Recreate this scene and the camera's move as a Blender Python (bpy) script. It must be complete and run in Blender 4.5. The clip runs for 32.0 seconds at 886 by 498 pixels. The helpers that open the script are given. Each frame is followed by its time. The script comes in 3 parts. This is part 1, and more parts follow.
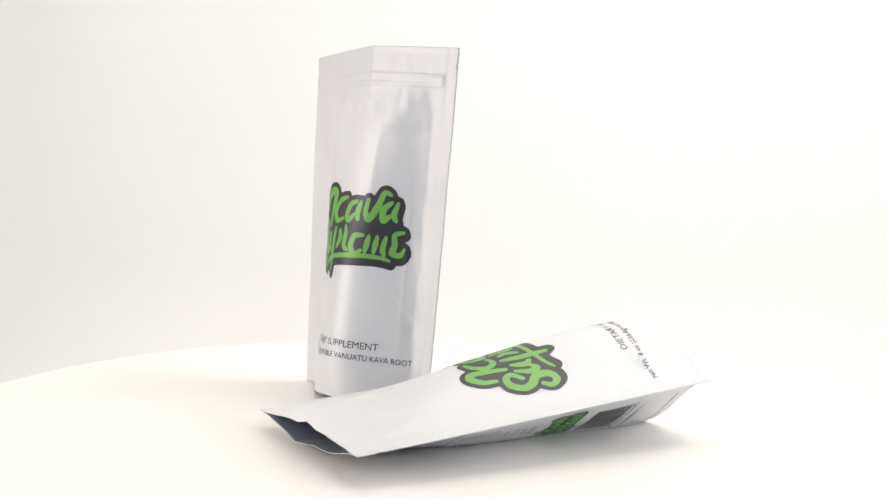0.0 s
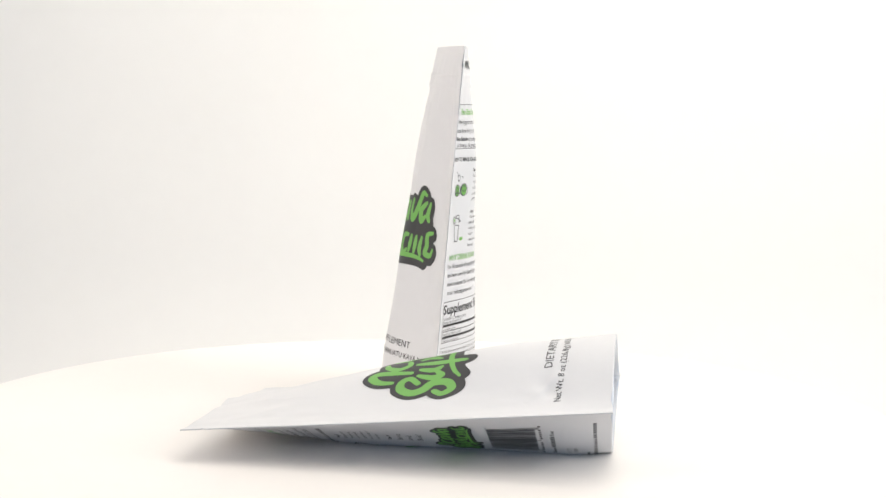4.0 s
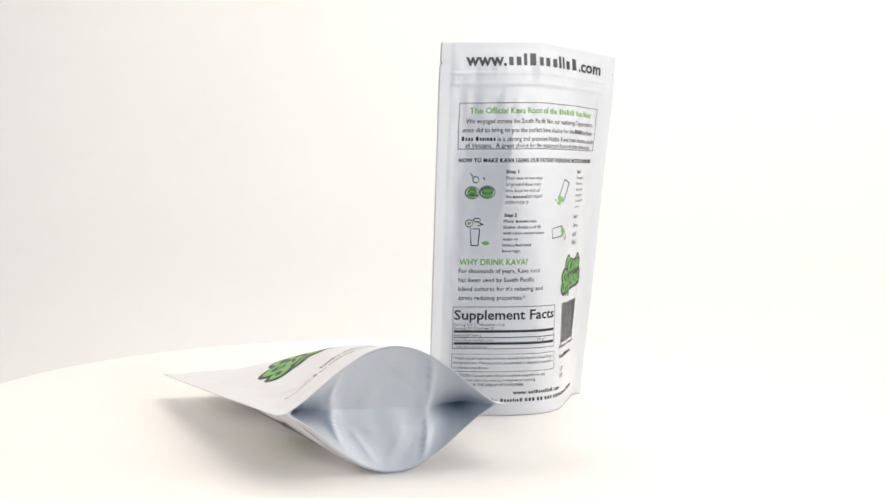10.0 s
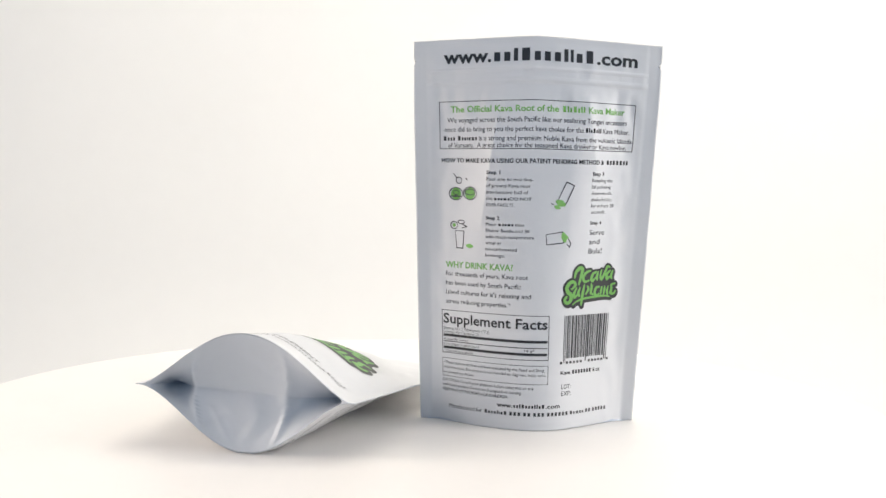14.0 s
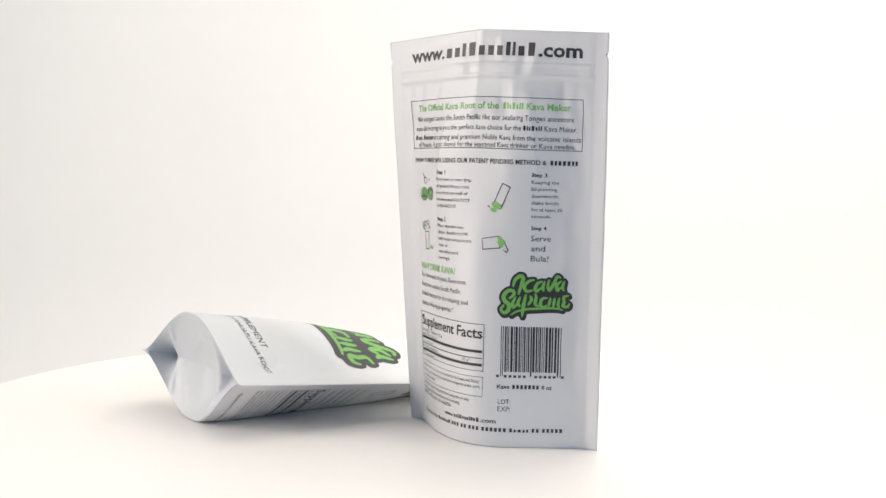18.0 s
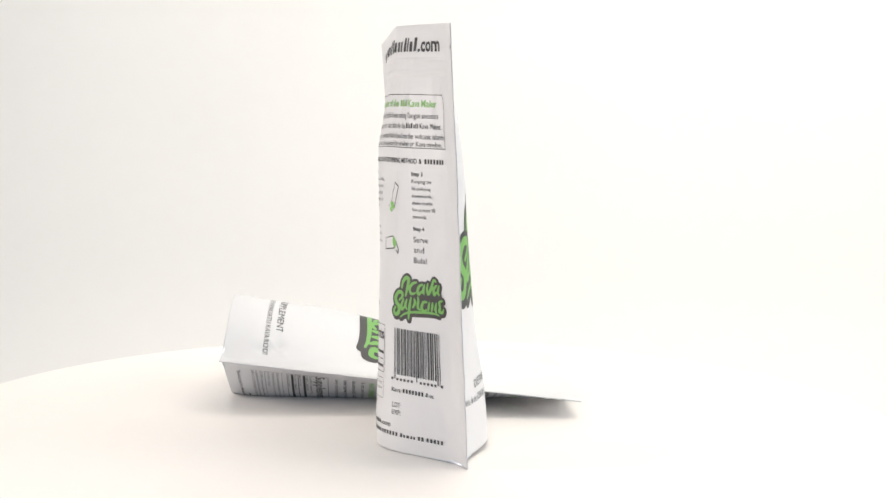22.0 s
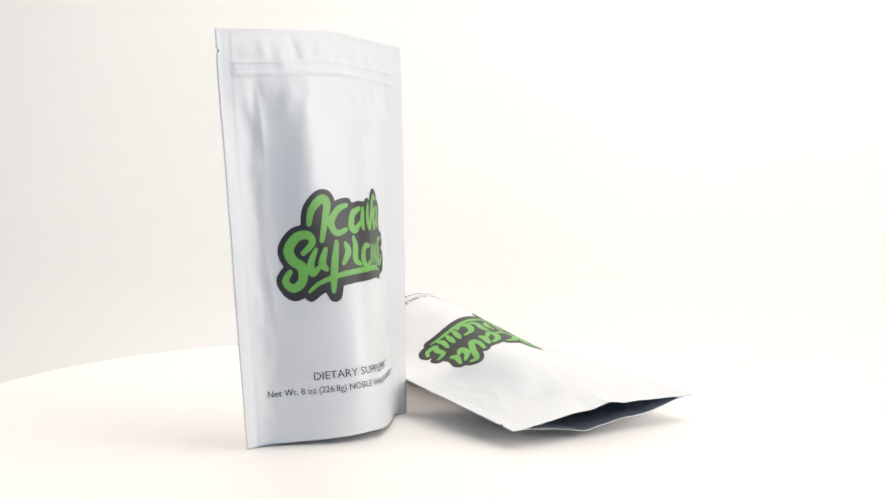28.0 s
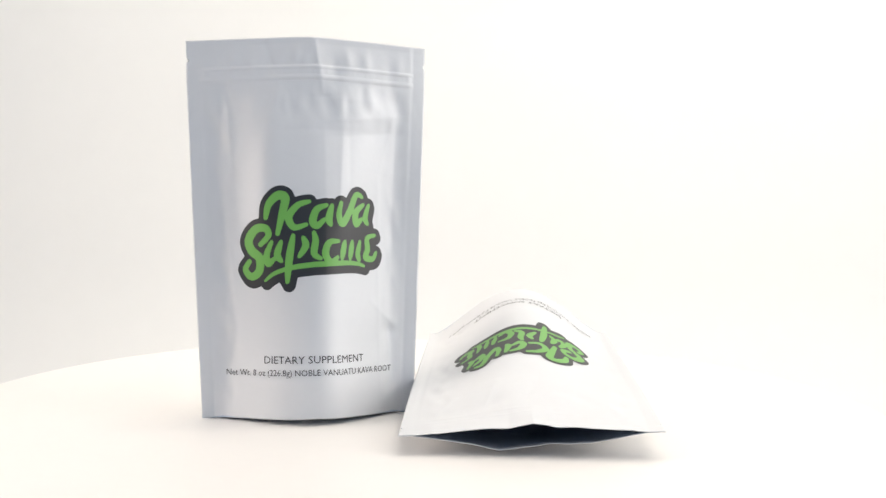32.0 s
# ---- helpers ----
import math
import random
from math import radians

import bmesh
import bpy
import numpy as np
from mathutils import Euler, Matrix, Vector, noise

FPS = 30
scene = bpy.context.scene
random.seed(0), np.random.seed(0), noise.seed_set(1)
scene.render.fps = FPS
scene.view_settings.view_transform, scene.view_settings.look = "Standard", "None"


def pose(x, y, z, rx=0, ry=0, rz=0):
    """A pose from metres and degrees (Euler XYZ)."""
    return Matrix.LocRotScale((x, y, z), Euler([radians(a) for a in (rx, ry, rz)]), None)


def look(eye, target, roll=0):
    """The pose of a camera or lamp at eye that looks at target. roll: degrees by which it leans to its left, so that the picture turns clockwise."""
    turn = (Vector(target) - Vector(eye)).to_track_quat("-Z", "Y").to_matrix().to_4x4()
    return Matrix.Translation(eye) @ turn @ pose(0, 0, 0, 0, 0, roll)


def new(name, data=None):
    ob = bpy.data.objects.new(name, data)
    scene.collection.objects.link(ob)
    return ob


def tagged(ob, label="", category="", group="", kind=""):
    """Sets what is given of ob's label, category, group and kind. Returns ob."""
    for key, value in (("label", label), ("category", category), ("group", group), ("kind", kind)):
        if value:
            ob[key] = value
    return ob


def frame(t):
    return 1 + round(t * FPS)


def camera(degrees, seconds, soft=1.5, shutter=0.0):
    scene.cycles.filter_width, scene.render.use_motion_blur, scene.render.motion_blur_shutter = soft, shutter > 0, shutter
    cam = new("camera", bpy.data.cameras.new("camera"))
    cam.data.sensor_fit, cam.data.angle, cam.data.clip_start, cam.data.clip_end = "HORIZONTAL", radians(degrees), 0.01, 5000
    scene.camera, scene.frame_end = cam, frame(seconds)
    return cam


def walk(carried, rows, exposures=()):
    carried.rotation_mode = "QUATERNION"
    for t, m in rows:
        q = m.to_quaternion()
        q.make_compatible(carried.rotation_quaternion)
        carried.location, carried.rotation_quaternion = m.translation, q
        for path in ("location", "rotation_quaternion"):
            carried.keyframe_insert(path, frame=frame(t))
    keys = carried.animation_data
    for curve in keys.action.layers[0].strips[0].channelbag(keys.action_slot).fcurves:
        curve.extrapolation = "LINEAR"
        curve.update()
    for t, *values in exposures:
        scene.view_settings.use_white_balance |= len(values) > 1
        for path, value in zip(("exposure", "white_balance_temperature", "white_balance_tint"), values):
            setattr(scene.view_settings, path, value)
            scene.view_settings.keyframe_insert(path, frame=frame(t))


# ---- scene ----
# A white photo booth: a slowly turning white turntable with two empty stand-up pouches.
EYE = Vector((0.0, -0.76865, 0.17019))
TILT, PAN = radians(4.782), radians(1.048)
AIM = EYE + Vector((math.sin(PAN) * math.cos(TILT), math.cos(PAN) * math.cos(TILT), -math.sin(TILT)))
cam = camera(39.70, 32.0, soft=1.5)
VIEW = look(EYE, AIM, 0.927)
walk(cam, [(0, VIEW), (32, VIEW)])
TURN = -9.344  # degrees a second, about the turntable's axis

# ---- light ----
scene.view_settings.exposure = -0.23
world = bpy.data.worlds.new("studio_air")
scene.world = world
world.use_nodes = True
world.node_tree.nodes["Background"].inputs[0].default_value = (0.62, 0.74, 1.0, 1)
world.node_tree.nodes["Background"].inputs[1].default_value = 0.25


def area_lamp(name, eye, target, sx, sy, watts, colour):
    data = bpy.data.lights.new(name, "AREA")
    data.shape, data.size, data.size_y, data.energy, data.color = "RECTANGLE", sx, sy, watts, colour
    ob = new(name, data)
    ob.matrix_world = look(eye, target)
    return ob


# All lamps are unseen: top and right follow the shading, the others are added.
area_lamp("top_softbox", (0.16, 0.2, 1.3), (0.06, 0.1, 0.0), 1.9, 1.4, 12.2, (1.0, 0.93, 0.85))
area_lamp("right_softbox", (1.12, -0.30, 0.5), (0.0, 0.05, 0.15), 0.7, 0.9, 13.0, (1.0, 0.965, 0.92))
# Warm fill added to brighten faces turned to the left.
area_lamp("left_fill", (-1.15, -0.2, 0.45), (0.0, -0.4, 0.12), 0.5, 0.9, 13.8, (1.0, 0.89, 0.79))
# Lamp added only to brighten the backdrop.
area_lamp("back_wash", (0.55, 0.3, 1.35), (0.5, 1.0, 0.4), 1.2, 0.35, 12.2, (1.0, 0.945, 0.825))
# Bluish fill added behind the camera, in an assumed window opening.
area_lamp("front_fill", (0.0, -2.28, 0.9), (0.0, 0.0, 0.6), 3.8, 1.8, 9.8, (0.36, 0.65, 1.0))


# ---- materials ----
def shader(name, colour, rough, metal=0.0, spec=0.5):
    m = bpy.data.materials.new(name)
    m.use_nodes = True
    b = m.node_tree.nodes["Principled BSDF"]
    b.inputs["Base Color"].default_value = (*colour, 1)
    b.inputs["Roughness"].default_value = rough
    b.inputs["Metallic"].default_value = metal
    b.inputs["Specular IOR Level"].default_value = spec
    return m


def grained(m, scale, amount, bump=0.0, bump_scale=None, rough=0.0):
    """Colour variation at two scales, a fine bump and uneven gloss, in the thing's own space."""
    nt = m.node_tree
    b = nt.nodes["Principled BSDF"]
    co = nt.nodes.new("ShaderNodeTexCoord")
    base = tuple(b.inputs["Base Color"].default_value)
    big, small = nt.nodes.new("ShaderNodeTexNoise"), nt.nodes.new("ShaderNodeTexNoise")
    big.inputs["Scale"].default_value, small.inputs["Scale"].default_value = scale, scale * 14
    big.inputs["Detail"].default_value, small.inputs["Detail"].default_value = 3, 4
    both = nt.nodes.new("ShaderNodeMath")
    both.operation = "MULTIPLY_ADD"
    both.inputs[1].default_value = 0.45
    for n in (big, small):
        nt.links.new(co.outputs["Object"], n.inputs["Vector"])
    nt.links.new(small.outputs["Fac"], both.inputs[0])
    nt.links.new(big.outputs["Fac"], both.inputs[2])
    ramp = nt.nodes.new("ShaderNodeMapRange")
    ramp.inputs["From Min"].default_value, ramp.inputs["From Max"].default_value = 0.4, 1.05
    nt.links.new(both.outputs[0], ramp.inputs["Value"])
    mix = nt.nodes.new("ShaderNodeMix")
    mix.data_type = "RGBA"
    mix.inputs["A"].default_value = base
    mix.inputs["B"].default_value = (*[c * (1 - amount) for c in base[:3]], 1)
    nt.links.new(ramp.outputs["Result"], mix.inputs["Factor"])
    nt.links.new(mix.outputs["Result"], b.inputs["Base Color"])
    if rough:
        r = nt.nodes.new("ShaderNodeMapRange")
        v = b.inputs["Roughness"].default_value
        r.inputs["To Min"].default_value, r.inputs["To Max"].default_value = v - rough, v + rough
        nt.links.new(big.outputs["Fac"], r.inputs["Value"])
        nt.links.new(r.outputs["Result"], b.inputs["Roughness"])
    if bump:
        n = nt.nodes.new("ShaderNodeTexNoise")
        n.inputs["Scale"].default_value, n.inputs["Detail"].default_value = bump_scale or scale * 40, 3
        nt.links.new(co.outputs["Object"], n.inputs["Vector"])
        bp = nt.nodes.new("ShaderNodeBump")
        bp.inputs["Strength"].default_value, bp.inputs["Distance"].default_value = bump, 0.0004
        nt.links.new(n.outputs["Fac"], bp.inputs["Height"])
        nt.links.new(bp.outputs["Normal"], b.inputs["Normal"])
    return m


FILM = grained(shader("satin_white_film", (0.695, 0.70, 0.717), 0.49, 0.11), 18, 0.03, 0.12, 260, 0.05)
FOIL = grained(shader("grey_foil_lining", (0.56, 0.61, 0.70), 0.38, 0.7), 25, 0.1, 0.15, 300, 0.05)
# The panels' white film again, with the gusset's bluish shade put into its colour.
BASE = grained(shader("shaded_white_gusset_film", (0.585, 0.61, 0.65), 0.50, 0.10), 20, 0.05, 0.15, 280, 0.05)
INK_BLACK = grained(shader("black_ink", (0.012, 0.012, 0.016), 0.48, 0.0, 0.7), 60, 0.2)
INK_GREY = grained(shader("dark_grey_ink", (0.03, 0.03, 0.035), 0.48, 0.0, 0.7), 60, 0.2)
INK_FINE = grained(shader("soft_grey_ink", (0.075, 0.075, 0.085), 0.45), 60, 0.2)
INK_GREEN = grained(shader("leaf_green_ink", (0.145, 0.41, 0.07), 0.46, 0.0, 0.7), 60, 0.06)
INK_LIME = grained(shader("light_green_ink", (0.25, 0.54, 0.15), 0.42), 60, 0.06)
TABLE = grained(shader("white_turntable_paint", (0.86, 0.832, 0.808), 0.42), 9, 0.03, 0.06, 500, 0.05)
PAPER = grained(shader("white_backdrop_paper", (0.84, 0.835, 0.82), 0.85), 3, 0.03, 0.08, 220)
ROOM = grained(shader("grey_room_paint", (0.35, 0.37, 0.40), 0.8), 2, 0.06, 0.1, 120)


# ---- helpers for building ----
def mesh(name, verts, faces, mats, smooth=True, slots=None):
    me = bpy.data.meshes.new(name)
    me.from_pydata([tuple(v) for v in verts], [], [tuple(f) for f in faces])
    for m in mats:
        me.materials.append(m)
    if slots is not None:
        me.polygons.foreach_set("material_index", np.asarray(slots, dtype=np.int32))
    me.polygons.foreach_set("use_smooth", np.full(len(me.polygons), smooth))
    me.update()
    return me


def part(name, me, parent, label=""):
    ob = new(name, me)
    ob.parent = parent
    return tagged(ob, label=label)


def lathe(profile, n, mat, name):
    """A turned body from (radius, height) pairs, closed on the axis."""
    verts, faces = [], []
    for r, z in profile:
        for i in range(n):
            a = 2 * math.pi * i / n
            verts.append((r * math.cos(a), r * math.sin(a), z))
    for k in range(len(profile) - 1):
        for i in range(n):
            j = (i + 1) % n
            faces.append((k * n + i, k * n + j, (k + 1) * n + j, (k + 1) * n + i))
    faces.append(tuple(range(n))[::-1])
    top = (len(profile) - 1) * n
    faces.append(tuple(range(top, top + n)))
    return mesh(name, verts, faces, [mat], smooth=False)


# ---- the booth ----
def booth():
    # The backdrop: a sheet that lies under the turntable and sweeps up into a curved wall round the back.
    verts, faces, slots = [], [], []
    prof = [(-2.2, -0.30), (-0.2, -0.30), (0.65, -0.30)]
    prof += [(0.65 + 0.3 * math.sin(a), -0.30 + 0.3 * (1 - math.cos(a))) for a in np.linspace(0.1, math.pi / 2, 12)]
    prof += [(0.95, 0.6), (0.95, 1.2), (0.95, 2.2)]
    xs = np.linspace(-2.2, 2.2, 45)
    for y, z in prof:
        for x in xs:
            verts.append((x, y, z))
    n = len(xs)
    for k in range(len(prof) - 1):
        for i in range(n - 1):
            faces.append((k * n + i, k * n + i + 1, (k + 1) * n + i + 1, (k + 1) * n + i))
    me = mesh("backdrop", verts, faces, [PAPER])
    ob = new("backdrop", me)
    sol = ob.modifiers.new("thickness", "SOLIDIFY")
    sol.thickness, sol.offset = 0.004, -1
    tagged(ob, "seamless white paper backdrop swept up behind the turntable", "backdrop", kind="structure")

    def slab(name, lo, hi, mat, label):
        bm = bmesh.new()
        bmesh.ops.create_cube(bm, size=1)
        for v in bm.verts:
            v.co = Vector([(l + h) / 2 + c * (h - l) for l, h, c in zip(lo, hi, v.co)])
        bmesh.ops.bevel(bm, geom=bm.edges[:], offset=0.005, segments=1, affect="EDGES")
        m = bpy.data.meshes.new(name)
        bm.to_mesh(m)
        bm.free()
        m.materials.append(mat)
        tagged(new(name, m), label, name.split("_")[0], kind="structure")

    # Unseen walls and ceiling, added to shut world light out of the set.
    slab("wall_left", (-2.3, -2.3, -0.4), (-2.21, 2.3, 2.2), ROOM, "plain grey side wall, unseen, added to enclose the set")
    slab("wall_right", (2.21, -2.3, -0.4), (2.3, 2.3, 2.2), ROOM, "plain grey side wall, unseen, added to enclose the set")
    for lo, hi in (((-2.3, -2.4, -0.4), (-2.0, -2.31, 2.2)), ((2.0, -2.4, -0.4), (2.3, -2.31, 2.2)), ((-2.0, -2.4, -0.4), (2.0, -2.31, -0.05)),
                   ((-2.0, -2.4, 1.85), (2.0, -2.31, 2.2))):
        slab("wall_back", lo, hi, ROOM, "plain grey wall round an assumed window, unseen, added behind the camera")
    slab("ceiling", (-2.3, -2.4, 2.22), (2.3, 2.3, 2.3), ROOM, "plain grey ceiling, unseen, added to enclose the set")


def turntable():
    base = new("turntable")
    tagged(base, "round white motorised turntable with a smooth painted top", "turntable")
    R = 0.306
    part("plate", lathe([(R - 0.004, -0.014), (R, -0.011), (R, -0.003), (R - 0.0008, -0.0009), (R - 0.003, 0.0)], 160, TABLE, "plate"), base,
         "white painted round plate")
    part("pedestal", lathe([(0.18, -0.2995), (0.185, -0.296), (0.15, -0.27), (0.12, -0.06), (0.20, -0.03), (0.20, -0.0145)], 96, TABLE, "pedestal"), base)
    return base


# ---- pouch sheets: flat panel (a across -75..75, b up 0..232 mm) to a bulged surface ----
NA, NB, HALF, TALL = 151, 233, 75.0, 232.0
AS, BS = np.linspace(-HALF, HALF, NA), np.linspace(0, TALL, NB)


def bump(a, b, a0, b0, ra, rb, turn=0.0):
    c, s = math.cos(turn), math.sin(turn)
    da, db = a - a0, b - b0
    return np.exp(-((c * da + s * db) / ra) ** 2 - ((c * db - s * da) / rb) ** 2)


def crease(a, b, a0, b0, a1, b1, width):
    """A ridge along a line, fading at its ends."""
    d = np.hypot(a1 - a0, b1 - b0)
    ua, ub = (a1 - a0) / d, (b1 - b0) / d
    along, off = ((a - a0) * ua + (b - b0) * ub) / d, np.abs((b - b0) * ua - (a - a0) * ub)
    return np.clip(along * (1 - along) * 4, 0, 1) ** 0.6 * np.exp(-off / width)


def rumple(seed, scale):
    """Soft uneven film over the panel's grid."""
    return np.array([[noise.noise(Vector((a / scale, b / (scale * 1.7), seed))) for a in AS] for b in BS])


def by_arc(x, h):
    """Redistribute a cross-section's samples so that equal steps of the sheet stay equal along it."""
    d = np.concatenate([[0], np.cumsum(np.hypot(np.diff(x), np.diff(h)))])
    want = (AS + HALF) / (2 * HALF) * d[-1]
    return np.interp(want, d, x), np.interp(want, d, h)


def eased(b, at, values):
    """A profile through the values, rounded off so that the film shows no kinks."""
    fine_b = np.linspace(-40, TALL + 40, 157)
    v = np.interp(fine_b, at, values)
    k = np.exp(-0.5 * (np.arange(-8, 9) / 3.6) ** 2)
    v = np.convolve(np.pad(v, 8, mode="edge"), k / k.sum(), mode="valid")
    return float(np.interp(b, fine_b, v))


def folded(s, flat, edge):
    """A cross-section with a flat middle and straight flanks."""
    t = np.clip((edge - np.abs(s)) / (edge - flat), 0, 1)
    return t * t * (3 - 2 * t)


def belly(s, p, seal=0.91):
    return np.clip(1 - (s / seal) ** 2, 0, 1) ** p


def zip_relief(a, b):
    """The press zip lifts the film into a flat channel, pinched here and there."""
    across = np.clip((66.0 - np.abs(a)) / 1.5, 0, 1)
    ends = np.clip((b - 205.2) / 1.6, 0, 1) * np.clip((215.2 - b) / 1.2, 0, 1)
    nick = np.clip(np.sin(a * 1.9) * np.sin(a * 0.37 + 1.0) - 0.35, 0, 1) * np.exp(-((b - 210.4) / 1.6) ** 2)
    return across * (0.36 * ends - 0.22 * nick)


def standing_sheet(side):
    """Points of one panel of the standing pouch, in mm; side -1 is the front, 1 the back."""
    pts = np.zeros((NB, NA, 3))
    fine = np.linspace(-1, 1, 401)
    for j, b in enumerate(BS):
        w = np.interp(b, [0, 60, 150, 205, 232], [66.5, 69, 72.5, 74.6, 75])
        c = 16.0 * b / TALL
        if side < 0:
            deep = eased(b, [0, 20, 45, 85, 141, 175, 198, 206, 232], [31, 30.5, 28.5, 25.5, 20.5, 15, 8.5, 5.5, 0.0])
            p = np.interp(b, [0, 40, 90, 232], [1.7, 2.2, 2.5, 2.3])
        else:
            deep = eased(b, [0, 20, 70, 100, 141, 175, 198, 206, 232], [33, 32, 27, 24, 21, 16, 10, 7.5, 0.0])
            p = np.interp(b, [0, 50, 100, 232], [1.5, 1.8, 1.7, 2])
        bow = np.interp(b, [0, 135, 175, 205, 232], [0, 0, -3.0, -7.5, -10.5] if side < 0 else [0, 0, 1.5, 4.0, 8.0]) * (1 - np.abs(fine - 0.02) ** np.interp(b, [150, 216, 228], [1.9, 1.7, 1.05]))
        # The side seals wave a little, both films together.
        for edge in (-1, 1):
            wave = noise.noise(Vector((b / 34, 3.7 * edge, 0.5))) + 0.4 * noise.noise(Vector((b / 11, 3.7 * edge, 4.5)))
            bow = bow + 0.5 * wave * np.clip((edge * fine - 0.78) / 0.22, 0, 1) ** 1.5 * min(1.0, b / 30)
        tuck = np.interp(b, [70, 150, 195, 215], [0, 0.6, 0.85, 0.3])
        h = bow + side * (deep * ((1 - tuck) * belly(fine, p) + tuck * folded(fine, 0.25, 0.84)) + 0.12)
        x, h = by_arc(fine * w, h)
        pts[j, :, 0], pts[j, :, 1], pts[j, :, 2] = x - 1.1 * b / TALL, c + h, b - 0.1
    a, b = np.meshgrid(AS, BS)
    s = a / HALF
    low = 4.2 if side < 0 else 0.0
    pts[..., 2] += np.interp(BS, [0, 140, 232], [low, low, 4.4])[:, None] * np.clip(1 - np.abs(s - 0.02) ** 1.08, 0, 1)
    free = belly(s, 0.6, 0.93)
    dent = rumple(3.1 if side < 0 else 8.7, 34) * 1.5 * free * np.clip((215 - b) / 40, 0.12, 1)
    if side < 0:
        dent += 1.5 * crease(a, b, 3, 232, 8, 196, 5) - 1.0 * crease(a, b, -28, 230, -20, 208, 4)
        dent -= 0.8 * bump(a, b, 46, 172, 9, 16, -0.25) + 1.4 * bump(a, b, 57, 192, 6, 12)
        dent += 0.5 * crease(a, b, 60, 205, 46, 150, 5) - 0.7 * bump(a, b, 2, 192, 12, 9)
        dent += 1.5 * bump(a, b, -29, 150, 9, 52, -0.109) - 1.6 * bump(a, b, 56, 40, 6, 20)
        dent += 0.8 * crease(a, b, 64, 52, 40, 72, 3.5) + 0.7 * crease(a, b, 64, 50, 46, 30, 3.5) - 1.6 * bump(a, b, 57, 52, 5, 4)
        hollow = np.clip((a - 8) / 16, 0, 1) * np.clip((66 - a) / 9, 0, 1) * np.clip((182 + 0.12 * (a - 20) - b) / 10, 0, 1) * np.clip((b - 60) / 60, 0, 1)
        dent -= 1.9 * hollow + 0.6 * bump(a, b, 33, 148, 13, 26) - 0.5 * crease(a, b, 20, 180, 16, 112, 4) - 0.9 * crease(a, b, 45, 150, 50, 12, 3)
        dent -= 1.3 * bump(a, b, -58, 95, 5, 24) + 1.2 * bump(a, b, -56, 30, 6, 16)
    else:
        dent -= 2.6 * bump(a, b, 24, 186, 10, 12) + 1.4 * bump(a, b, -16, 192, 8, 8)
        dent += 1.6 * crease(a, b, 22, 200, 34, 120, 5) + 1.2 * crease(a, b, -30, 200, -38, 150, 5)
        dent -= 2.0 * bump(a, b, 60, 30, 5, 22) + 1.4 * bump(a, b, -60, 55, 5, 20)
    for k in range(13):
        q = -62 + 10.3 * k + 2.5 * math.sin(k * 2.3)
        dent += (0.5, -0.4, 0.15, -0.1)[k % 4] * bump(a, b, q, 200 - 4 * (k % 3), 2.4, 9 + 3 * math.sin(k * 1.3), 0.22 * math.sin(k * 2.9 + side))
    for k in range(11):
        q = -60 + 12.1 * k + 3.5 * math.sin(k * 3.7 + side)
        dent += (0.7 if k % 3 else -0.6) * bump(a, b, q, 217 + 4 * math.sin(k * 1.9), 3.2, 6, 0.15 * math.sin(k))
    # Small crumples where the film leaves the side seals and below the zip.
    rim = np.exp(-((np.abs(a) - 57) / 7.5) ** 2) + 0.7 * np.exp(-((b - 192) / 11) ** 2)
    dent += rumple(15.2 + side, 8) * 1.5 * rim * np.clip((212 - b) / 10, 0, 1)
    dent += 0.9 * crease(a, b, -52, 200, -50, 150, 2) * (side < 0) + 0.8 * crease(a, b, -54, 120, -50, 60, 2) * (side < 0)
    weld = 0.24 * np.clip((67.0 - np.abs(a)) / 1.5, 0, 1)
    weld += zip_relief(a, b)
    pts[..., 1] += side * (dent * free + weld)
    return pts


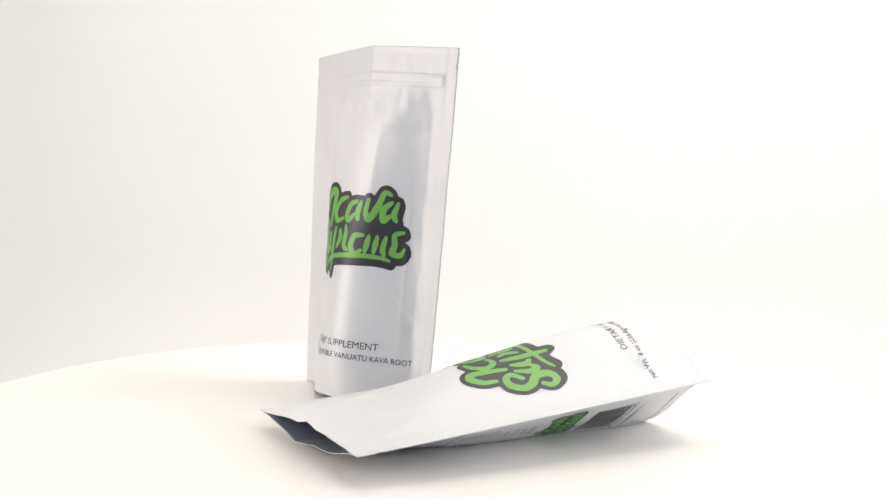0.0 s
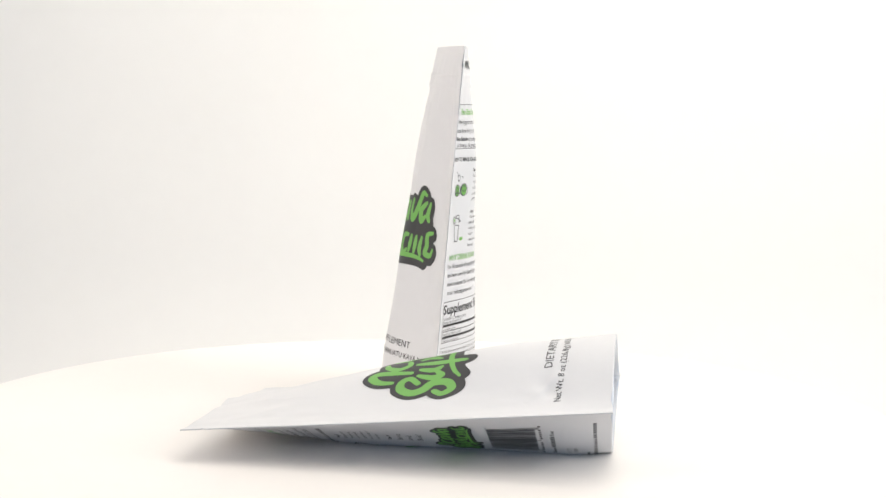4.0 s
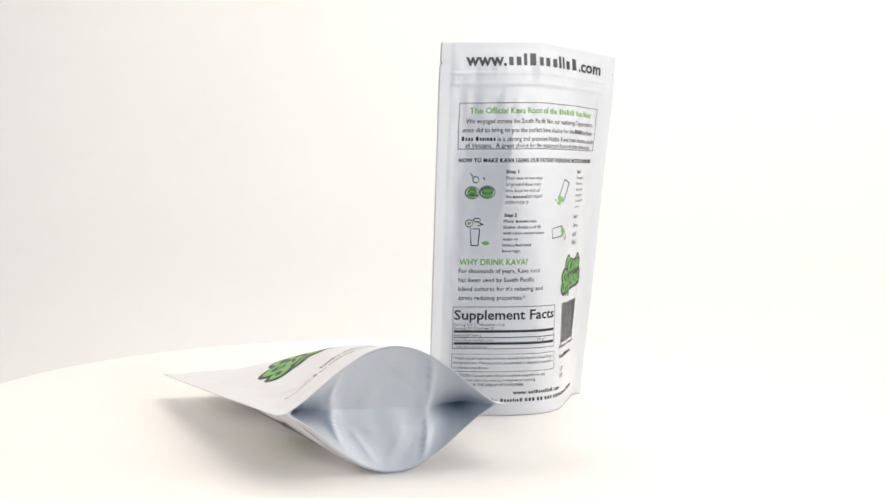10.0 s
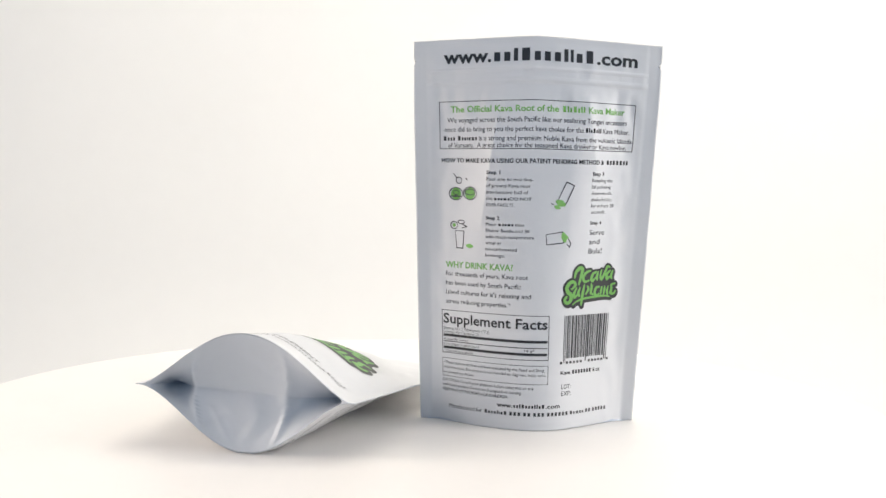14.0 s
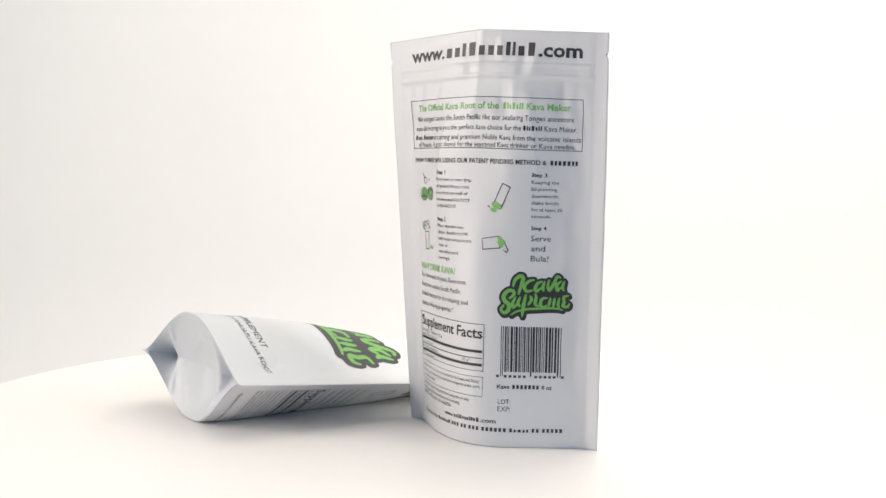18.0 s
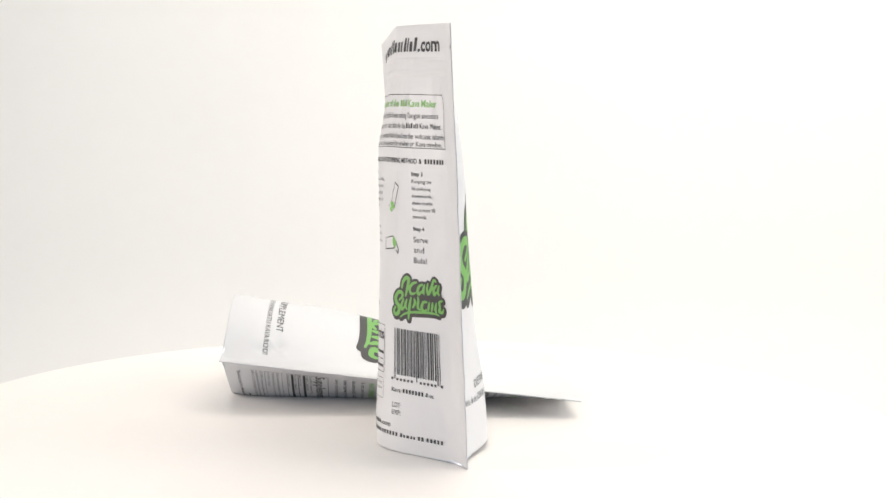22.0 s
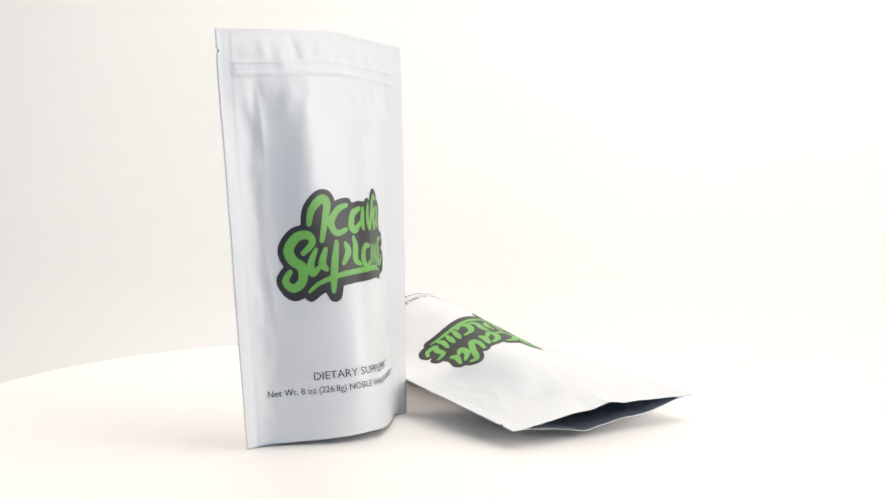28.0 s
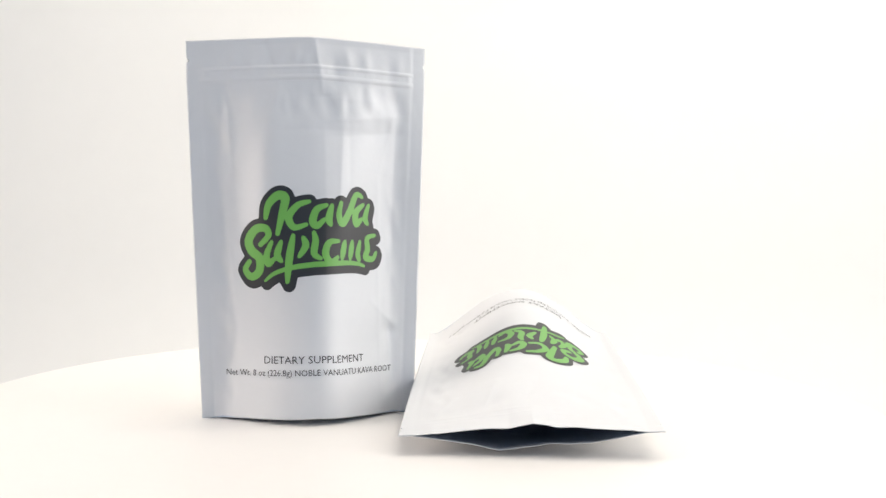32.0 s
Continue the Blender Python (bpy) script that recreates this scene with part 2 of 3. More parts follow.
def lying_sheet(side):
    """Points of one panel of the lying pouch; side 1 is the front, which faces up, -1 the back."""
    pts = np.zeros((NB, NA, 3))
    fine = np.linspace(-1, 1, 401)
    for j, b in enumerate(BS):
        w = np.interp(b, [0, 60, 150, 232], [64.0, 67, 71, 73.5])
        seam = np.interp(b, [0, 232], [34.0, 13.4]) - np.interp(b, [0, 232], [1.7, 2.8]) * fine
        if side > 0:
            deep = eased(b, [0, 20, 60, 90, 130, 170, 205, 232], [33, 31.5, 29.5, 26.5, 20.5, 13.5, 6.5, 3.0])
            p = np.interp(b, [0, 20, 80, 140, 232], [1.6, 1.65, 2.4, 2.2, 1.5])
        else:
            deep = eased(b, [0, 20, 150, 200, 232], [33.6, 33.5, 22.5, 13.0, 7.0])
            p = np.interp(b, [0, 25, 60, 150, 232], [1.9, 1.3, 0.85, 0.9, 1.4])
        shape = belly(fine, p, np.interp(b, [0, 25], [0.96, 0.92]))
        if side < 0:
            flank = np.clip((0.93 - np.abs(fine)) / 0.76, 0, 1)
            flank = 0.75 * flank + 0.25 * flank * flank * (3 - 2 * flank)
            straight = np.interp(b, [4, 26, 150, 205], [0, 0.85, 0.85, 0])
            shape = (1 - straight) * shape + straight * flank
        h = seam + side * (deep * shape + 0.12)
        x, h = by_arc(fine * w, h)
        pts[j, :, 0], pts[j, :, 1], pts[j, :, 2] = x, b * 0.990 - np.interp(b, [0, 30, 232], [-1.5, 2.0, 1.0]) * belly(AS / HALF, 1.0, 1.0), h
    a, b = np.meshgrid(AS, BS)
    s = a / HALF
    free = belly(s, 0.6, 0.95)
    mouth = np.clip((b - 190) / 42, 0, 1)
    if side > 0:
        dent = rumple(9.4, 8) * 1.0 * np.exp(-((np.abs(a) - 56) / 8) ** 2) * np.clip((b - 12) / 20, 0, 1)
        dent += rumple(5.3, 30) * 1.3 * np.clip((b - 5) / 20, 0, 1)
        dent += mouth * (3.2 * np.clip(1 - np.abs(a + 1) / 13, 0, 1) + 1.2 * bump(a, b, 45, 232, 16, 30))
        dent -= 2.2 * bump(a, b, -48, 34, 8, 5, 0.5) + 2.4 * bump(a, b, 50, 36, 6, 4, -0.5) + 1.6 * bump(a, b, 54, 26, 4, 5)
        dent += 1.4 * crease(a, b, -58, 44, -36, 28, 2.5) + 1.3 * crease(a, b, 60, 44, 42, 28, 2.5)
        dent += rumple(12.4, 14) * 0.8 * np.clip((b - 140) / 50, 0, 1)
        dent += 0.6 * crease(a, b, -20, 216, -34, 160, 5) + 0.7 * crease(a, b, 30, 214, 18, 166, 5) - 0.6 * crease(a, b, 4, 212, -4, 172, 6)
        dent += 0.7 * crease(a, b, -58, 210, -40, 180, 4) + 0.6 * crease(a, b, 60, 206, 44, 176, 4)
        dent -= 1.6 * bump(a, b, 24, 196, 15, 8, 0.4) + 1.2 * bump(a, b, -30, 188, 14, 7, -0.3)
    else:
        dent = -rumple(6.9, 26) * 1.0 * np.clip((b - 5) / 20, 0, 1)
        dent -= mouth * (2.3 * np.clip(1 - np.abs(a - 18) / 14, 0, 1) - 1.5 * bump(a, b, -10, 232, 10, 30))
    pts[..., 1] += np.interp(b, [0, 28, 108, 190, 232], [0, 1.9, 3.4, 1.8, 0]) * (1 - 1.1 * s) * (1 - s ** 8) * (side > 0)
    weld = 0.15 * np.clip((67.0 - np.abs(a)) / 1.5, 0, 1)
    pts[..., 2] += dent * free + side * weld
    pts[..., 2] = np.maximum(pts[..., 2], 0.45 if side < 0 else -9)
    return pts


def sheet_normals(pts, flip):
    n = np.cross(np.gradient(pts, axis=1), np.gradient(pts, axis=0))
    n /= np.linalg.norm(n, axis=2, keepdims=True) + 1e-12
    return n * flip


def parted(low, high, axis):
    """Keep two facing sheets from passing through one another."""
    need = 0.56 - (high[..., axis] - low[..., axis])
    push = np.clip(need, 0, None) / 2
    low[..., axis] -= push
    high[..., axis] += push
    return low, high


def notched(pts):
    """Tear notches in both edges, just above the zip."""
    q = pts.copy()
    for j, b in enumerate(BS):
        cut = 2.4 * max(0.0, 1 - abs(b - 220.0) / 1.6)
        if cut:
            for i, k in ((0, 5), (NA - 1, NA - 6)):
                q[j, i] = pts[j, i] + (pts[j, k] - pts[j, i]) * cut / 5.0
    return q


class Sheet:
    """A panel's surface: lays flat artwork (a, b in mm) onto it."""

    def __init__(self, pts, flip, mirror):
        self.pts, self.mirror = pts, mirror
        self.nor = sheet_normals(pts, flip)

    def lay(self, ab, rise):
        a, b = ab[:, 0] * (-1 if self.mirror else 1), ab[:, 1]
        u = np.clip((a + HALF) / (2 * HALF) * (NA - 1), 0, NA - 1.001)
        v = np.clip(b / TALL * (NB - 1), 0, NB - 1.001)
        i, j = u.astype(int), v.astype(int)
        fu, fv = (u - i)[:, None], (v - j)[:, None]
        out = 0
        for src, k in ((self.pts, 1.0), (self.nor, rise)):
            out = out + k * (src[j, i] * (1 - fu) * (1 - fv) + src[j, i + 1] * fu * (1 - fv) + src[j + 1, i] * (1 - fu) * fv + src[j + 1, i + 1] * fu * fv)
        return out / 1000


def film_mesh(name, pts, nor, thick=0.22, outside=None):
    """A thin closed sheet: printed film outside, foil inside."""
    rows, cols = pts.shape[:2]
    outer, inner = pts.reshape(-1, 3), (pts - nor * thick).reshape(-1, 3)
    n = rows * cols
    g = np.arange(n).reshape(rows, cols)
    quads = np.stack([g[:-1, :-1], g[:-1, 1:], g[1:, 1:], g[1:, :-1]], -1).reshape(-1, 4)
    rim = np.concatenate([g[0, :], g[1:, -1], g[-1, -2::-1], g[-2:0:-1, 0]])
    nxt = np.roll(rim, -1)
    side = np.stack([rim, nxt, nxt + n, rim + n], -1)[:, ::-1]
    face_n = np.cross(outer[quads[0, 1]] - outer[quads[0, 0]], outer[quads[0, 3]] - outer[quads[0, 0]])
    same = float(np.dot(face_n, nor.reshape(-1, 3)[quads[0, 0]])) > 0
    q_out, q_in = (quads, quads[:, ::-1] + n) if same else (quads[:, ::-1], quads + n)
    if not same:
        side = side[:, ::-1]
    faces = np.concatenate([q_out, q_in, side])
    slots = np.concatenate([np.zeros(len(quads)), np.ones(len(quads)), np.zeros(len(side))])
    return mesh(name, np.concatenate([outer, inner]) / 1000, faces.tolist(), [outside or FILM, FOIL], True, slots)


# ---- flat artwork ----
def traced(field, lo, hi, cell):
    """The region where field(a, b) > 0, as a fine mesh with a smooth outline."""
    nx, ny = int((hi[0] - lo[0]) / cell) + 1, int((hi[1] - lo[1]) / cell) + 1
    xs, ys = lo[0] + cell * np.arange(nx), lo[1] + cell * np.arange(ny)
    A, B = np.meshgrid(xs, ys)
    F = field(A, B)
    verts, index, faces = [], {}, []

    def vert(key, p):
        if key not in index:
            index[key] = len(verts)
            verts.append(p)
        return index[key]

    for j in range(ny - 1):
        for i in range(nx - 1):
            c = ((i, j), (i + 1, j), (i + 1, j + 1), (i, j + 1))
            f = [F[q[1], q[0]] for q in c]
            if max(f) <= 0:
                continue
            poly = []
            for k in range(4):
                p, q, fp, fq = c[k], c[(k + 1) % 4], f[k], f[(k + 1) % 4]
                if fp > 0:
                    poly.append(vert(p, (xs[p[0]], ys[p[1]])))
                if (fp > 0) != (fq > 0):
                    t = fp / (fp - fq)
                    if p > q:
                        key = (q, p)
                    else:
                        key = (p, q)
                    poly.append(vert(key, (xs[p[0]] + t * (xs[q[0]] - xs[p[0]]), ys[p[1]] + t * (ys[q[1]] - ys[p[1]]))))
            if len(poly) > 2:
                faces.append(poly)
    return np.array(verts), faces


def strokes_field(strokes, grow=0.0):
    """Distance field of tapered strokes: each is (radius, points), thin at its ends."""
    def field(A, B):
        best = np.full(A.shape, -1e9)
        for r, pts in strokes:
            n = len(pts) - 1
            for k in range(n):
                (x0, y0), (x1, y1) = pts[k], pts[k + 1]
                dx, dy = x1 - x0, y1 - y0
                t = np.clip(((A - x0) * dx + (B - y0) * dy) / (dx * dx + dy * dy + 1e-9), 0, 1)
                w = 1.03 * r * (0.54 + 0.46 * np.sin(math.pi * (k + t) / n))
                best = np.maximum(best, w + grow - np.hypot(A - x0 - t * dx, B - y0 - t * dy))
        return best
    return field


def curl(points, n=5):
    """A smooth line through the points."""
    out = []
    P = [points[0], *points, points[-1]]
    for k in range(1, len(P) - 2):
        for i in range(n):
            t = i / n
            out.append(tuple(0.5 * (2 * P[k][d] + (P[k + 1][d] - P[k - 1][d]) * t
                                    + (2 * P[k - 1][d] - 5 * P[k][d] + 4 * P[k + 1][d] - P[k + 2][d]) * t * t
                                    + (3 * P[k][d] - P[k - 1][d] - 3 * P[k + 1][d] + P[k + 2][d]) * t ** 3) for d in (0, 1)))
    out.append(points[-1])
    return out


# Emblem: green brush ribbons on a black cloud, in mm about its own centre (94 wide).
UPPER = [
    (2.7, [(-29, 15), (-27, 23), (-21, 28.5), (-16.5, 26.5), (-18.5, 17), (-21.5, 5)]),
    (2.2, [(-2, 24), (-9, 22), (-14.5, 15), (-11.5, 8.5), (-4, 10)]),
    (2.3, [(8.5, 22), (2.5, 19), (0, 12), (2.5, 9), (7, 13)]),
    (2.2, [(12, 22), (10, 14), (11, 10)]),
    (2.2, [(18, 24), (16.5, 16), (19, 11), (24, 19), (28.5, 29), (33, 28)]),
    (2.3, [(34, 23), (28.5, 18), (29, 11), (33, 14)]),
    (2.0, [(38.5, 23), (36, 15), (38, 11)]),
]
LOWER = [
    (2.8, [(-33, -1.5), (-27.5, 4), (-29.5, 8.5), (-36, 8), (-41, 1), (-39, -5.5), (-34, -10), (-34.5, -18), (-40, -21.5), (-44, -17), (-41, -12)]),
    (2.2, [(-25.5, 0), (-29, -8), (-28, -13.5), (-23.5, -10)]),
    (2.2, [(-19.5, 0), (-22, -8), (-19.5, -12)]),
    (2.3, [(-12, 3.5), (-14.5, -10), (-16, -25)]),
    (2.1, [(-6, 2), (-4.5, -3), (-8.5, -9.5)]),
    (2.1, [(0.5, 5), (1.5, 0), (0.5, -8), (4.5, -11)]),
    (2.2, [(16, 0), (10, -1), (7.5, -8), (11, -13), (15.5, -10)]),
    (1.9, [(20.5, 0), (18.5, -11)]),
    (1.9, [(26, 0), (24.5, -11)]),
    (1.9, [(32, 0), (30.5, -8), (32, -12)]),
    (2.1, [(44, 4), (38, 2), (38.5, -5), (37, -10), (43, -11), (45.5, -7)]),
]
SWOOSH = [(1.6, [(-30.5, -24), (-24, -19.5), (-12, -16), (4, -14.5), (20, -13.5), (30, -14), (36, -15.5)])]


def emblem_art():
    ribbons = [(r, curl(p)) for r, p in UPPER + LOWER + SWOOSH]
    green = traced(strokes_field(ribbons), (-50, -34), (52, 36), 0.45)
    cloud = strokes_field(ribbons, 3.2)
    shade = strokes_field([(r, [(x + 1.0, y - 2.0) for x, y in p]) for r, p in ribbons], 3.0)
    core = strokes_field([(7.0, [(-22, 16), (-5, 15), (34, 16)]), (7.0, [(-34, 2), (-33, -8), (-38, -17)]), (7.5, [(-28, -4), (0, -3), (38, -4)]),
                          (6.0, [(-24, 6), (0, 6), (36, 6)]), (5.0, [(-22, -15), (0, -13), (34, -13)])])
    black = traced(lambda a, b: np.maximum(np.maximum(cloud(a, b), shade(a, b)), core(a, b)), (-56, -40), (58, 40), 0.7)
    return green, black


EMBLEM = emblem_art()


def put_art(name, art, sheet, parent, mat, rise, scale=1.0, at=(0.0, 0.0), label=""):
    ab, faces = art
    pts = sheet.lay(ab * scale + np.array(at), rise)
    if sheet.mirror:
        faces = [f[::-1] for f in faces]
    return part(name, mesh(name, pts, faces, [mat]), parent, label)


def word_art(text, a0, b0, height, a1=None, weight=0.0):
    """One line of lettering, from a0 on the baseline b0, fitted to end at a1."""
    cu = bpy.data.curves.new("line", "FONT")
    cu.body, cu.resolution_u, cu.size, cu.offset = text, 2, 1.0, weight
    ob = bpy.data.objects.new("line", cu)
    me = bpy.data.meshes.new_from_object(ob)
    n = len(me.vertices)
    co = np.zeros(n * 3)
    me.vertices.foreach_get("co", co)
    co = co.reshape(-1, 3)[:, :2]
    faces = [tuple(p.vertices) for p in me.polygons]
    bpy.data.objects.remove(ob)
    bpy.data.curves.remove(cu)
    bpy.data.meshes.remove(me)
    k = height / 0.69
    lo, hi = co[:, 0].min(), co[:, 0].max()
    kx = (a1 - a0) / (hi - lo) if a1 is not None else k
    out = np.stack([a0 + (co[:, 0] - lo) * kx, b0 + co[:, 1] * k], 1)
    return out, faces


def bar_art(a0, b0, a1, b1, step=2.0):
    """A printed bar, cut finely enough to follow the film."""
    nx, ny = max(1, int((a1 - a0) / step)), max(1, int((b1 - b0) / step))
    xs, ys = np.linspace(a0, a1, nx + 1), np.linspace(b0, b1, ny + 1)
    ab = np.array([(x, y) for y in ys for x in xs])
    faces = [(j * (nx + 1) + i, j * (nx + 1) + i + 1, (j + 1) * (nx + 1) + i + 1, (j + 1) * (nx + 1) + i) for j in range(ny) for i in range(nx)]
    return ab, faces


def joined(arts):
    verts, faces, n = [], [], 0
    for ab, fs in arts:
        verts.append(ab)
        faces += [tuple(i + n for i in f) for f in fs]
        n += len(ab)
    return np.concatenate(verts), faces


def blocks_art(widths, a0, b0, a1, height):
    """A word as plain blocks: positive widths are low blocks, tall ones are marked by .5, negative ones are gaps."""
    total = sum(abs(w) for w in widths)
    k, a, arts = (a1 - a0) / total, a0, []
    for w in widths:
        if w > 0:
            h = height if w % 1 else height * 0.72
            arts.append(bar_art(a + 0.2 * w * k, b0, a + 0.8 * w * k, b0 + h))
        a += abs(w) * k
    return joined(arts)


def frame_art(a0, b0, a1, b1, t):
    return joined([bar_art(a0, b0, a1, b0 + t), bar_art(a0, b1 - t, a1, b1), bar_art(a0, b0 + t, a0 + t, b1 - t), bar_art(a1 - t, b0 + t, a1, b1 - t)])


def front_print(panel, sheet):
    green, black = EMBLEM
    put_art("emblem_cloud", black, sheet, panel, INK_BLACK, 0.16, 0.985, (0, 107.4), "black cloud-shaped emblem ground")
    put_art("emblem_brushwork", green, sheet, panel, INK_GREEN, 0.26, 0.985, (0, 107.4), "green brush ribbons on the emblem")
    put_art("printed_line", word_art("DIETARY SUPPLEMENT", -32, 33.6, 4.4, 35), sheet, panel, INK_GREY, 0.16)
    put_art("printed_line", word_art("Net Wt. 8 oz (226.8g) NOBLE VANUATU KAVA ROOT", -58.5, 26.2, 3.6, 58.5), sheet, panel, INK_GREY, 0.16)


def back_print(panel, sheet):
    def line(text, a0, b, h, a1=None, mat=INK_GREY, bold=0):
        put_art("printed_line", word_art(text, a0, b - h / 2, h, a1, (0.0, 0.017, 0.03)[bold]), sheet, panel, INK_FINE if mat is INK_GREY else mat, 0.16)

    def blank(widths, a0, b, h, a1, mat=INK_GREY):
        tagged(put_art("printed_bar", blocks_art(widths, a0, b - h / 2, a1, h), sheet, panel, mat, 0.16), kind="stuff")

    line("www.", -57, 221.8, 7.2, -28.5, INK_BLACK, bold=2)
    line(".com", 34.5, 221.8, 7.2, 60, INK_BLACK, bold=2)
    blank((5, 5, 3.5, 6.5, 5, 5, 5, 3.5, 2.5, 5, 5.5), -28, 221.8, 7.2, 33.5, INK_BLACK)
    # The boxed paragraph.
    put_art("text_frame", frame_art(-60, 168, 61, 196, 0.35), sheet, panel, INK_GREY, 0.16)
    line("The Official Kava Root of the", -53, 191.3, 3.6, 12, INK_LIME, bold=1)
    blank((4.5, 2.5, 3, 4.5, 3, 2.5, 2.5), 14, 191.3, 3.4, 28, INK_LIME)
    line("Kava Maker", 30, 191.3, 3.6, 54, INK_LIME, bold=1)
    line("We voyaged across the South Pacific like our seafaring Tongan ancestors", -55, 185, 2.9, 56)
    line("once did to bring to you the perfect kava choice for the", -57, 179.6, 2.9, 27)
    blank((4.5, 2.5, 3, 4.5, 3, 2.5, 2.5), 28, 179.6, 2.6, 39)
    line("Kava Maker.", 40, 179.6, 2.9, 58)
    blank((4.5, 3, 3, 3, -2, 4.5, 3, 3, 2, 3, 4, 3), -58, 174.3, 2.6, -36)
    line("is a strong and premium Noble Kava from the volcanic islands", -35, 174.3, 2.9, 60)
    line("of Vanuatu.  A great choice for the seasoned Kava drinker or Kava newbie.", -55, 170.3, 2.7, 57)
    line("HOW TO MAKE KAVA USING OUR PATENT PENDING METHOD &", -59, 161.3, 2.5, 42, INK_BLACK, bold=1)
    blank((4.5, 3.5, 4.5, 4.5, 4.5, 3.5, 3.5), 43.5, 161.3, 2.5, 59, INK_BLACK)
    # The four steps.
    for text, a0, b in (("Step 1", -30, 154.6), ("Step 2", -30, 127.8), ("Step 3", 34, 154.6), ("Step 4", 34, 125.4)):
        line(text, a0, b, 2.1, a0 + 8.5, INK_BLACK, bold=1)
    for k, (text, w) in enumerate((("Pour one to two tbsp.", 28), ("of ground Kava root", 26), ("into bottom half of", 25), ("the            DO NOT", 27), ("OVER PACK IT.", 17))):
        line(text, -30, 150.7 - 3.75 * k, 1.9, -30 + w)
    blank((3, 2, 2, 3, 2), -25.5, 139.4, 1.8, -15.5)
    line("Place", -30, 124.0, 1.9, -23.5)
    blank((3, 2, 2, 3, 2), -22.5, 124.0, 1.8, -13)
    for k, (text, w) in enumerate((("into", 5), ("Shaker Bottle and fill", 26), ("with room temperature", 29), ("water or", 10), ("noncarbonated", 19), ("beverage.", 12))):
        line(text, -30 if k else -12, 124.0 - 3.75 * k, 1.9, -30 + w if k else -7)
    for k, (text, w) in enumerate((("Keeping the", 15), ("lid pointing", 14), ("downwards,", 15), ("shake bottle", 15), ("for at least 30", 17), ("seconds.", 11))):
        line(text, 34, 150.7 - 3.75 * k, 1.9, 34 + w)
    for text, b, w in (("Serve", 119.6, 11), ("and", 114.0, 8), ("Bula!", 108.3, 10)):
        line(text, 34, b, 3.2, 34 + w)
    pictograms(panel, sheet)
    line("WHY DRINK KAVA?", -57, 98.2, 3.7, -13, INK_LIME, bold=1)
    for k, (text, w) in enumerate((("For thousands of years, Kava root", 53), ("has been used by South Pacific", 49), ("Island cultures for it's relaxing and", 55), ("stress reducing properties.*", 43))):
        line(text, -57, 92.6 - 5.7 * k, 2.8, -57 + w)
    # Facts table.
    put_art("table_frame", frame_art(-60, 42.8, 9.5, 69.8, 0.35), sheet, panel, INK_GREY, 0.16)
    line("Supplement Facts", -59, 64.6, 6.0, 8.5, INK_BLACK, bold=1)
    line("Serving Size 2 Tablespoon (10 g)", -59, 58.5, 1.7, -27)
    line("Servings Per Container 22", -59, 56.1, 1.7, -34)
    put_art("table_rule", bar_art(-59, 53.2, 8.5, 54.8), sheet, panel, INK_BLACK, 0.16)
    line("Amount Per Serving", -59, 51.6, 1.4, -42)
    put_art("table_rule", bar_art(-59, 49.9, 8.5, 50.4), sheet, panel, INK_BLACK, 0.16)
    line("Kava (Piper methysticum)", -59, 48.5, 1.6, -34)
    line("10 g*", -5, 48.5, 1.6, 1)
    put_art("table_rule", bar_art(-59, 45.5, 8.5, 47.1), sheet, panel, INK_BLACK, 0.16)
    line("*Daily value not established.", -58, 44.2, 1.3, -38)
    put_art("text_frame", frame_art(-60, 28.2, 9.5, 39.6, 0.25), sheet, panel, INK_GREY, 0.16)
    for k, (text, w) in enumerate((("*These statements have not been evaluated by the Food and Drug", 66), ("Administration. This product is not intended to diagnose, treat, cure,", 67), ("or prevent any disease.", 22))):
        line(text, -59, 36.9 - 3.0 * k, 1.7, -59 + w)
    for k, (text, w) in enumerate((("CAUTION: Consult your physician before using this or any", 61), ("nutritional product. Do not use if pregnant or nursing.", 54), ("KEEP OUT OF THE REACH OF CHILDREN.", 46))):
        line(text, -60, 25.9 - 3.0 * k, 1.8, -60 + w, INK_BLACK if k == 2 else INK_GREY)
    line("www.", -21, 14.9, 2.6, -11.5, INK_BLACK, bold=1)
    blank((2, 2, 1.5, 2.5, 2, 2, 2, 1.5, 1.5, 2, 2.5), -11, 14.9, 2.4, 8, INK_BLACK)
    line(".com", 8.5, 14.9, 2.6, 17.7, INK_BLACK, bold=1)
    line("Manufactured for", -55.4, 10.0, 2.6, -31)
    blank((2.5, 2, 2, 2, 1.5, 1, 2, 2.5, -1, 2.5, 2.5, 2.5, -1, 2.5, 2.5, -1, 2.5, 2.5, 2.5, -1, 2.5, 2.5, 2.5, 2.5, 2.5, 2.5, -1, 2.5, 2, 3, 2, 2, -1, 2.5, 2.5, -1, 2.5, 2.5, 2.5, 2.5, 2.5), -29.5, 10.0, 2.2, 55)
    # Small emblem and bar code.
    green, black = EMBLEM
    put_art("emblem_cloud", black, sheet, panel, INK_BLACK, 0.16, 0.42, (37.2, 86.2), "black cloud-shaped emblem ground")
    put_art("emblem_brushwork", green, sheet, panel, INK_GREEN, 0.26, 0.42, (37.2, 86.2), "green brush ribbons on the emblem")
    rng = random.Random(4)
    a = 19.2
    while a < 52.4:
        w = rng.choice((0.4, 0.4, 0.8, 0.8, 1.2))
        low = 41.0 if a < 20.7 or a > 50.6 or 35.2 < a < 36.6 else 43.5
        put_art("code_bar", bar_art(a, low, a + w, 69.5), sheet, panel, INK_BLACK, 0.16)
        a += w + rng.choice((0.35, 0.4, 0.6, 0.8))
